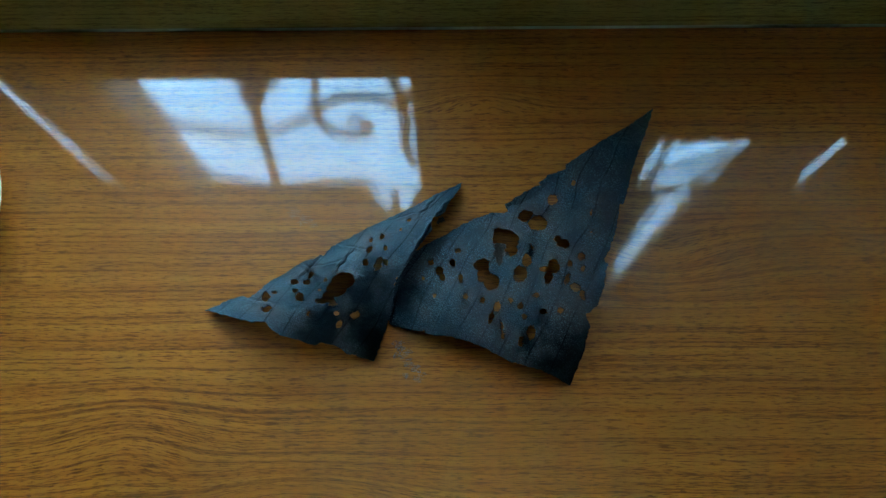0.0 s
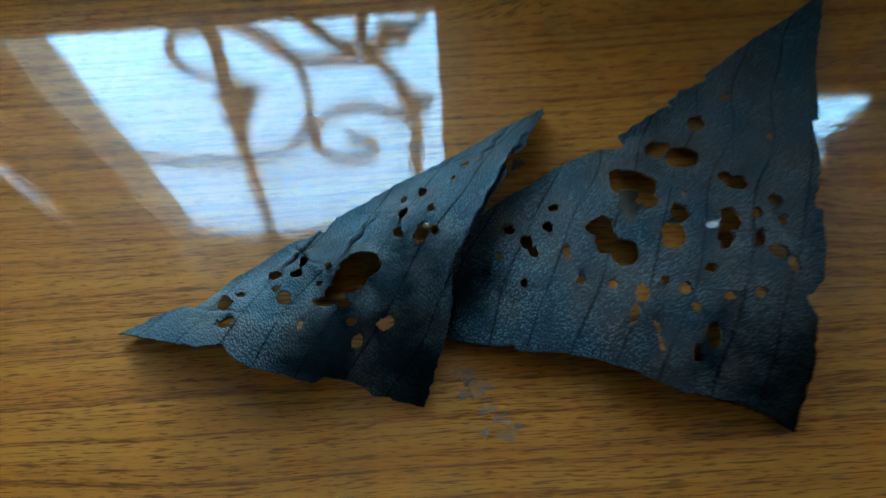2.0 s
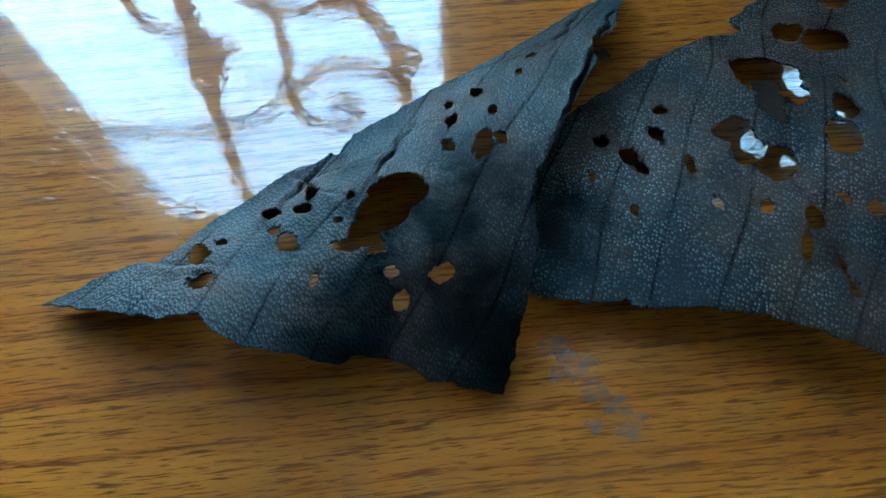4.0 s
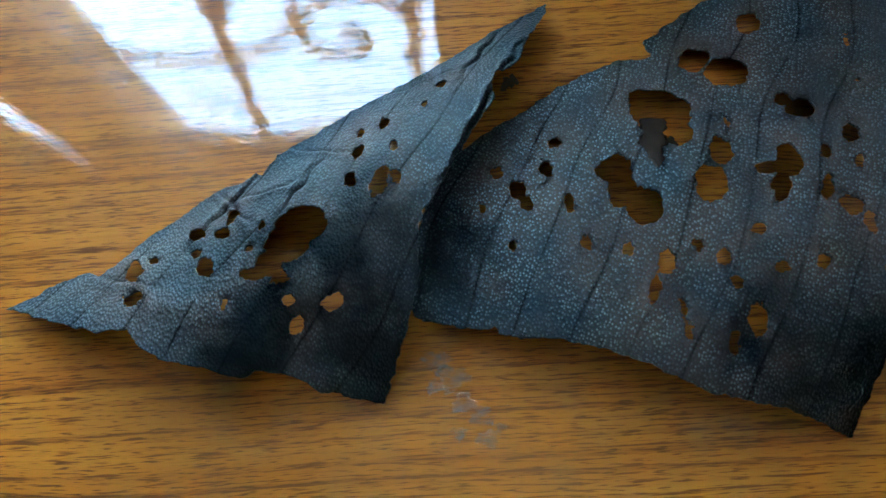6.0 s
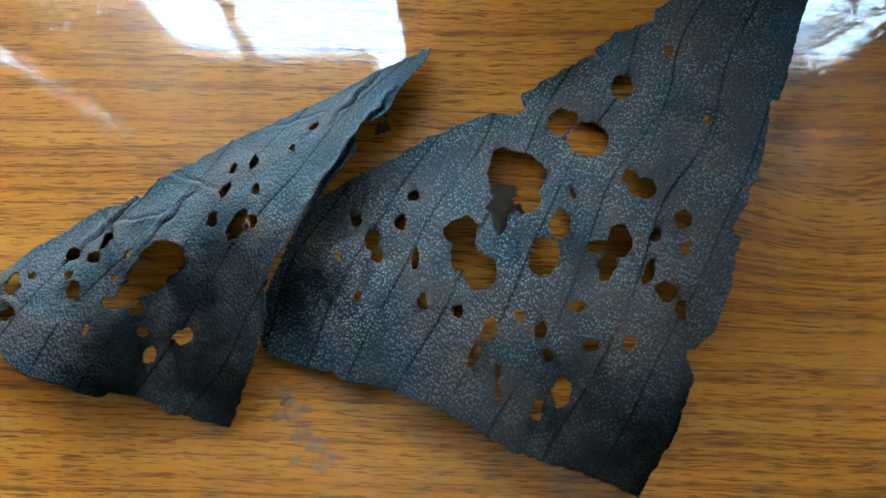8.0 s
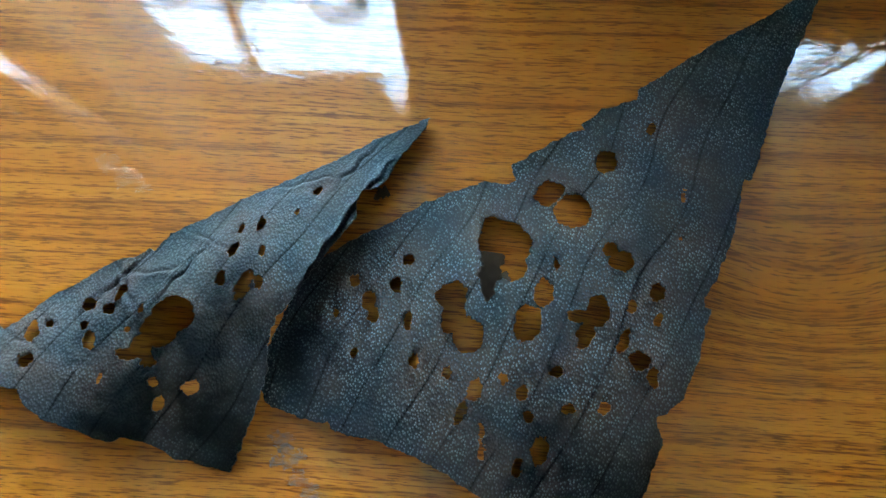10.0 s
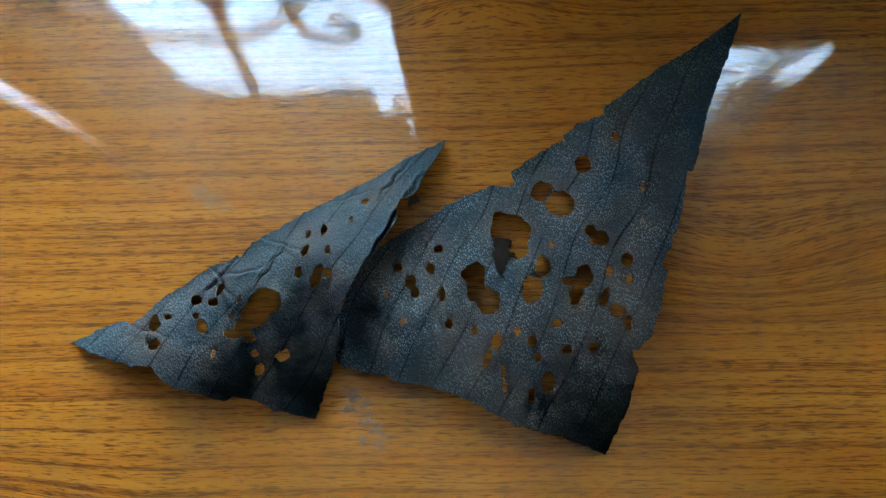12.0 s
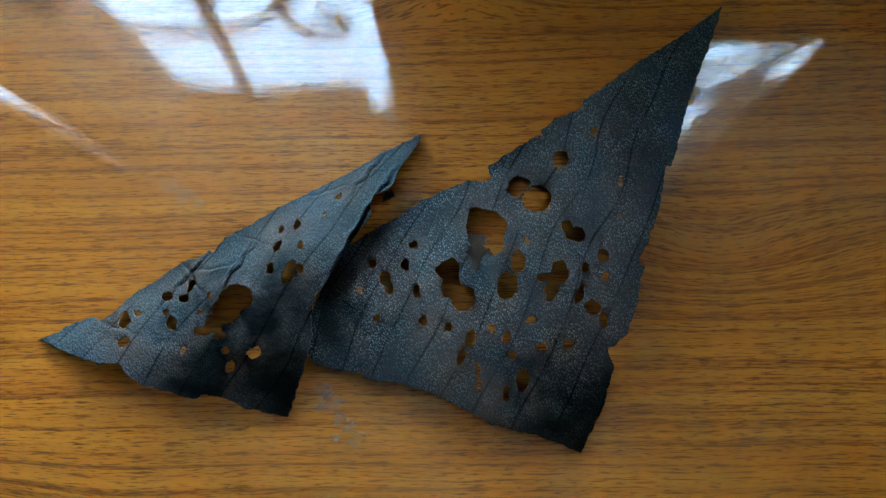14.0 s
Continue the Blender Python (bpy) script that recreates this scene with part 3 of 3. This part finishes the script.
BIG_HOLES_A = [
    (58, 176, 5.6, 4.5, 44), (66, 169, 6.8, 6.3, 76), (43, 156, 8.9, 8.5, -9), (46, 148, 5.4, 4.6, 87), (38, 161, 5.2, 3.1, 89), (26, 137, 5.4, 4.4, 20), (27, 130, 5.9, 3.8, 80), (32, 124, 5.8, 5.1, 89),
    (56, 139, 4.6, 3.2, 85), (51, 129, 6.4, 4.1, 73), (73, 134, 5.4, 3.7, 83), (67, 132, 3.7, 2.1, 0), (69, 126, 4.2, 2.7, 75), (81, 151, 4.2, 3.6, 11), (78, 155, 2.7, 2.5, 18), (92, 141, 3.2, 2.3, 79),
]
BIG_HOLES_B = [
    (84, 136, 2.5, 1.5, 83), (92, 132, 2.5, 1.5, 83), (81, 125, 3.8, 1.8, 71), (86, 119, 3.7, 3.0, -14), (90, 114, 3.1, 1.9, -84), (60, 114, 2.2, 1.6, 21), (44, 111, 1.7, 1.6, 54), (50, 107, 2.2, 2.0, 82),
    (52, 100, 2.0, 1.5, 87), (64, 103, 2.0, 1.8, 6), (75, 104, 2.2, 2.0, 76), (35, 107, 3.7, 2.2, 78), (31, 100, 3.7, 1.5, 68), (26, 112, 1.9, 1.7, 89), (56, 90, 4.7, 2.7, 83), (49, 84, 2.9, 1.4, 78),
]
BIG_HOLES_C = [
    (38, 95, 1.8, 1.1, 88), (38, 89, 2.5, 1.1, 89), (15, 115, 2.7, 1.5, 90), (12, 128, 2.6, 1.4, -89), (7, 140, 3.1, 2.0, -88), (-2, 134, 3.7, 2.6, -77), (0, 129, 3.0, 2.0, -87), (-8, 141, 2.1, 2.0, -56),
    (10, 149, 2.5, 1.9, -29), (-13, 129, 1.2, 1.0, -81), (-5, 117, 1.7, 1.0, 81), (60, 149, 2.3, 0.9, 86), (103, 176, 2.4, 1.0, 82), (101, 160, 1.0, 0.8, 76), (78, 189, 4.7, 3.3, 83), (94, 202, 2.2, 1.6, 80),
]

BIG = BIG_TOP + BIG_RIGHT + BIG_LOW
SMALL = SMALL_TOP + SMALL_RIGHT + SMALL_LOW


def rest(z, top):
    """Lets a bulge run out softly onto the table."""
    return 1.2 + 2.2 * np.log1p(np.exp((np.minimum(z, top) - 1.2) / 2.2)) - 0.4


def big_height(x, y):
    dent = 4.2 * np.exp(-((x - 66) ** 2 + (y - 185) ** 2) / 1300) + 4.5 * np.exp(-((x - 83) ** 2 + (y - 60) ** 2) / 260)
    return np.maximum(rest(swell(x, y, BIG_BEND), 22) - dent, 0.8)


def small_height(x, y):
    z = rest(swell(x, y, SMALL_BEND), 24)
    lap = np.clip(1 - outside(x, y, BIG) / 8, 0, 1)
    return np.maximum(z, 1.2 + lap * (big_height(x, y) + 0.4))


BIG_BEND = (-37.55, 104.35, -65.92, 10.68, 18.88, 0.96, -2.96, -20.43, 19.79, -13.44)
SMALL_BEND = (-69.15, 61.48, 34.34, -23.93, -34.94, -51.07, 46.85, -10.37, -22.9, -7.32)
SMALL_PLEATS = [(3, 182, -21, 138, 1.3), (-95, 143, -80, 127, 1.1), (-89, 139, -70, 141, 0.9), (-84, 148, -99, 126, 0.8), (-130, 117, -110, 111, 0.35), (-71, 157, -52, 149, 0.7), (-3, 192, -16, 172, 0.7), (-40, 174, -14, 178, 0.6), (-60, 150, -73, 128, 0.7)]
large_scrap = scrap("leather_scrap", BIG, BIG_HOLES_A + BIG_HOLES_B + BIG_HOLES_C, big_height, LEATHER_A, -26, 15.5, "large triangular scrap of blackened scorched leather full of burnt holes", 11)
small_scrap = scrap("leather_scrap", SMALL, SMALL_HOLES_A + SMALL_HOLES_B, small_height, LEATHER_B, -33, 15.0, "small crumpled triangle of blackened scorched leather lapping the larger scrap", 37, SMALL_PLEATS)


def tongue(parent, x, y, z, wide, tall, turn, curl, material, label):
    """A torn tongue of leather that hangs into a hole, curled along its length."""
    bm = bmesh.new()
    n, k = 26, 7
    grid = []
    for j in range(n + 1):
        s = j / n
        half = wide * (0.55 + 0.45 * math.sin(2.4 * s + 0.6)) * (1 - 0.75 * s ** 3) * (1 + 0.20 * math.sin(17 * s) + 0.12 * math.sin(41 * s))
        grid.append([bm.verts.new((half * (2 * i / k - 1) + 0.3 * math.sin(9 * s), -tall * s, curl * s * s - 0.25 * (2 * i / k - 1) ** 2)) for i in range(k + 1)])
    for a, b in zip(grid, grid[1:]):
        for i in range(k):
            bm.faces.new((a[i], b[i], b[i + 1], a[i + 1])).smooth = True
    bmesh.ops.solidify(bm, geom=bm.faces[:], thickness=0.5)
    bmesh.ops.recalc_face_normals(bm, faces=bm.faces)
    bmesh.ops.transform(bm, matrix=pose(x / 1000, y / 1000, z / 1000, 0, 0, turn) @ Matrix.Scale(0.001, 4), verts=bm.verts)
    ob = part("tongue", bm, material, parent, label)
    return ob


tongue(large_scrap, 39, 152, 13.2, 3.9, 17, -6, 2.6, SCORCHED, "scorched brown leather tongue hanging in a hole")
tongue(large_scrap, 42, 145, 13.2, 1.8, 7, 35, -1.0, SCORCHED, "scorched brown leather tongue hanging in a hole")
tongue(small_scrap, -60, 114, 15.2, 1.8, 10, -72, -2.0, LEATHER_B, "")
tongue(small_scrap, 1, 174, 6.0, 2.2, 6, -60, -2.0, SCORCHED, "scorched brown leather tongue at the torn edge")


# ---- dried smear on the varnish ----
def smear_film(name, spots, label, material=FILM):
    """A thin dried film: one raised flake for each spot (x, y, radius in millimetres)."""
    bm = bmesh.new()
    for k, (sx, sy, sr) in enumerate(spots):
        n = 26
        ring = []
        for i in range(n):
            a = math.tau * i / n
            q = sr * (1 + 0.22 * math.sin(3 * a + k) + 0.16 * math.sin(7 * a + 2 * k) + 0.10 * math.sin(11 * a + 5 * k))
            ring.append(bm.verts.new(((sx + q * math.cos(a)) / 1000, (sy + 0.8 * q * math.sin(a)) / 1000, 0.00006 + 0.00001 * k)))
        top = bm.verts.new((sx / 1000, sy / 1000, 0.00012 + 0.00001 * k))
        for i in range(n):
            bm.faces.new((top, ring[i], ring[(i + 1) % n])).smooth = True
    return tagged(solid(name, bm, material), label, "stain")


smear_film("glue_stain", [(-29, 86, 4.0), (-25, 81, 4.5), (-30, 79, 2.5), (-22, 74, 3.6), (-17, 70, 3.2), (-16, 64, 3.0), (-24, 66, 2.2), (-12, 67, 1.6)], "dried purplish-grey glue smear on the varnished table")
smear_film("dust_smudge", [(-106, 181, 4.5), (-98, 176, 5.0), (-91, 172, 3.0)], "pale dusty smudge on the varnished table", DUST)
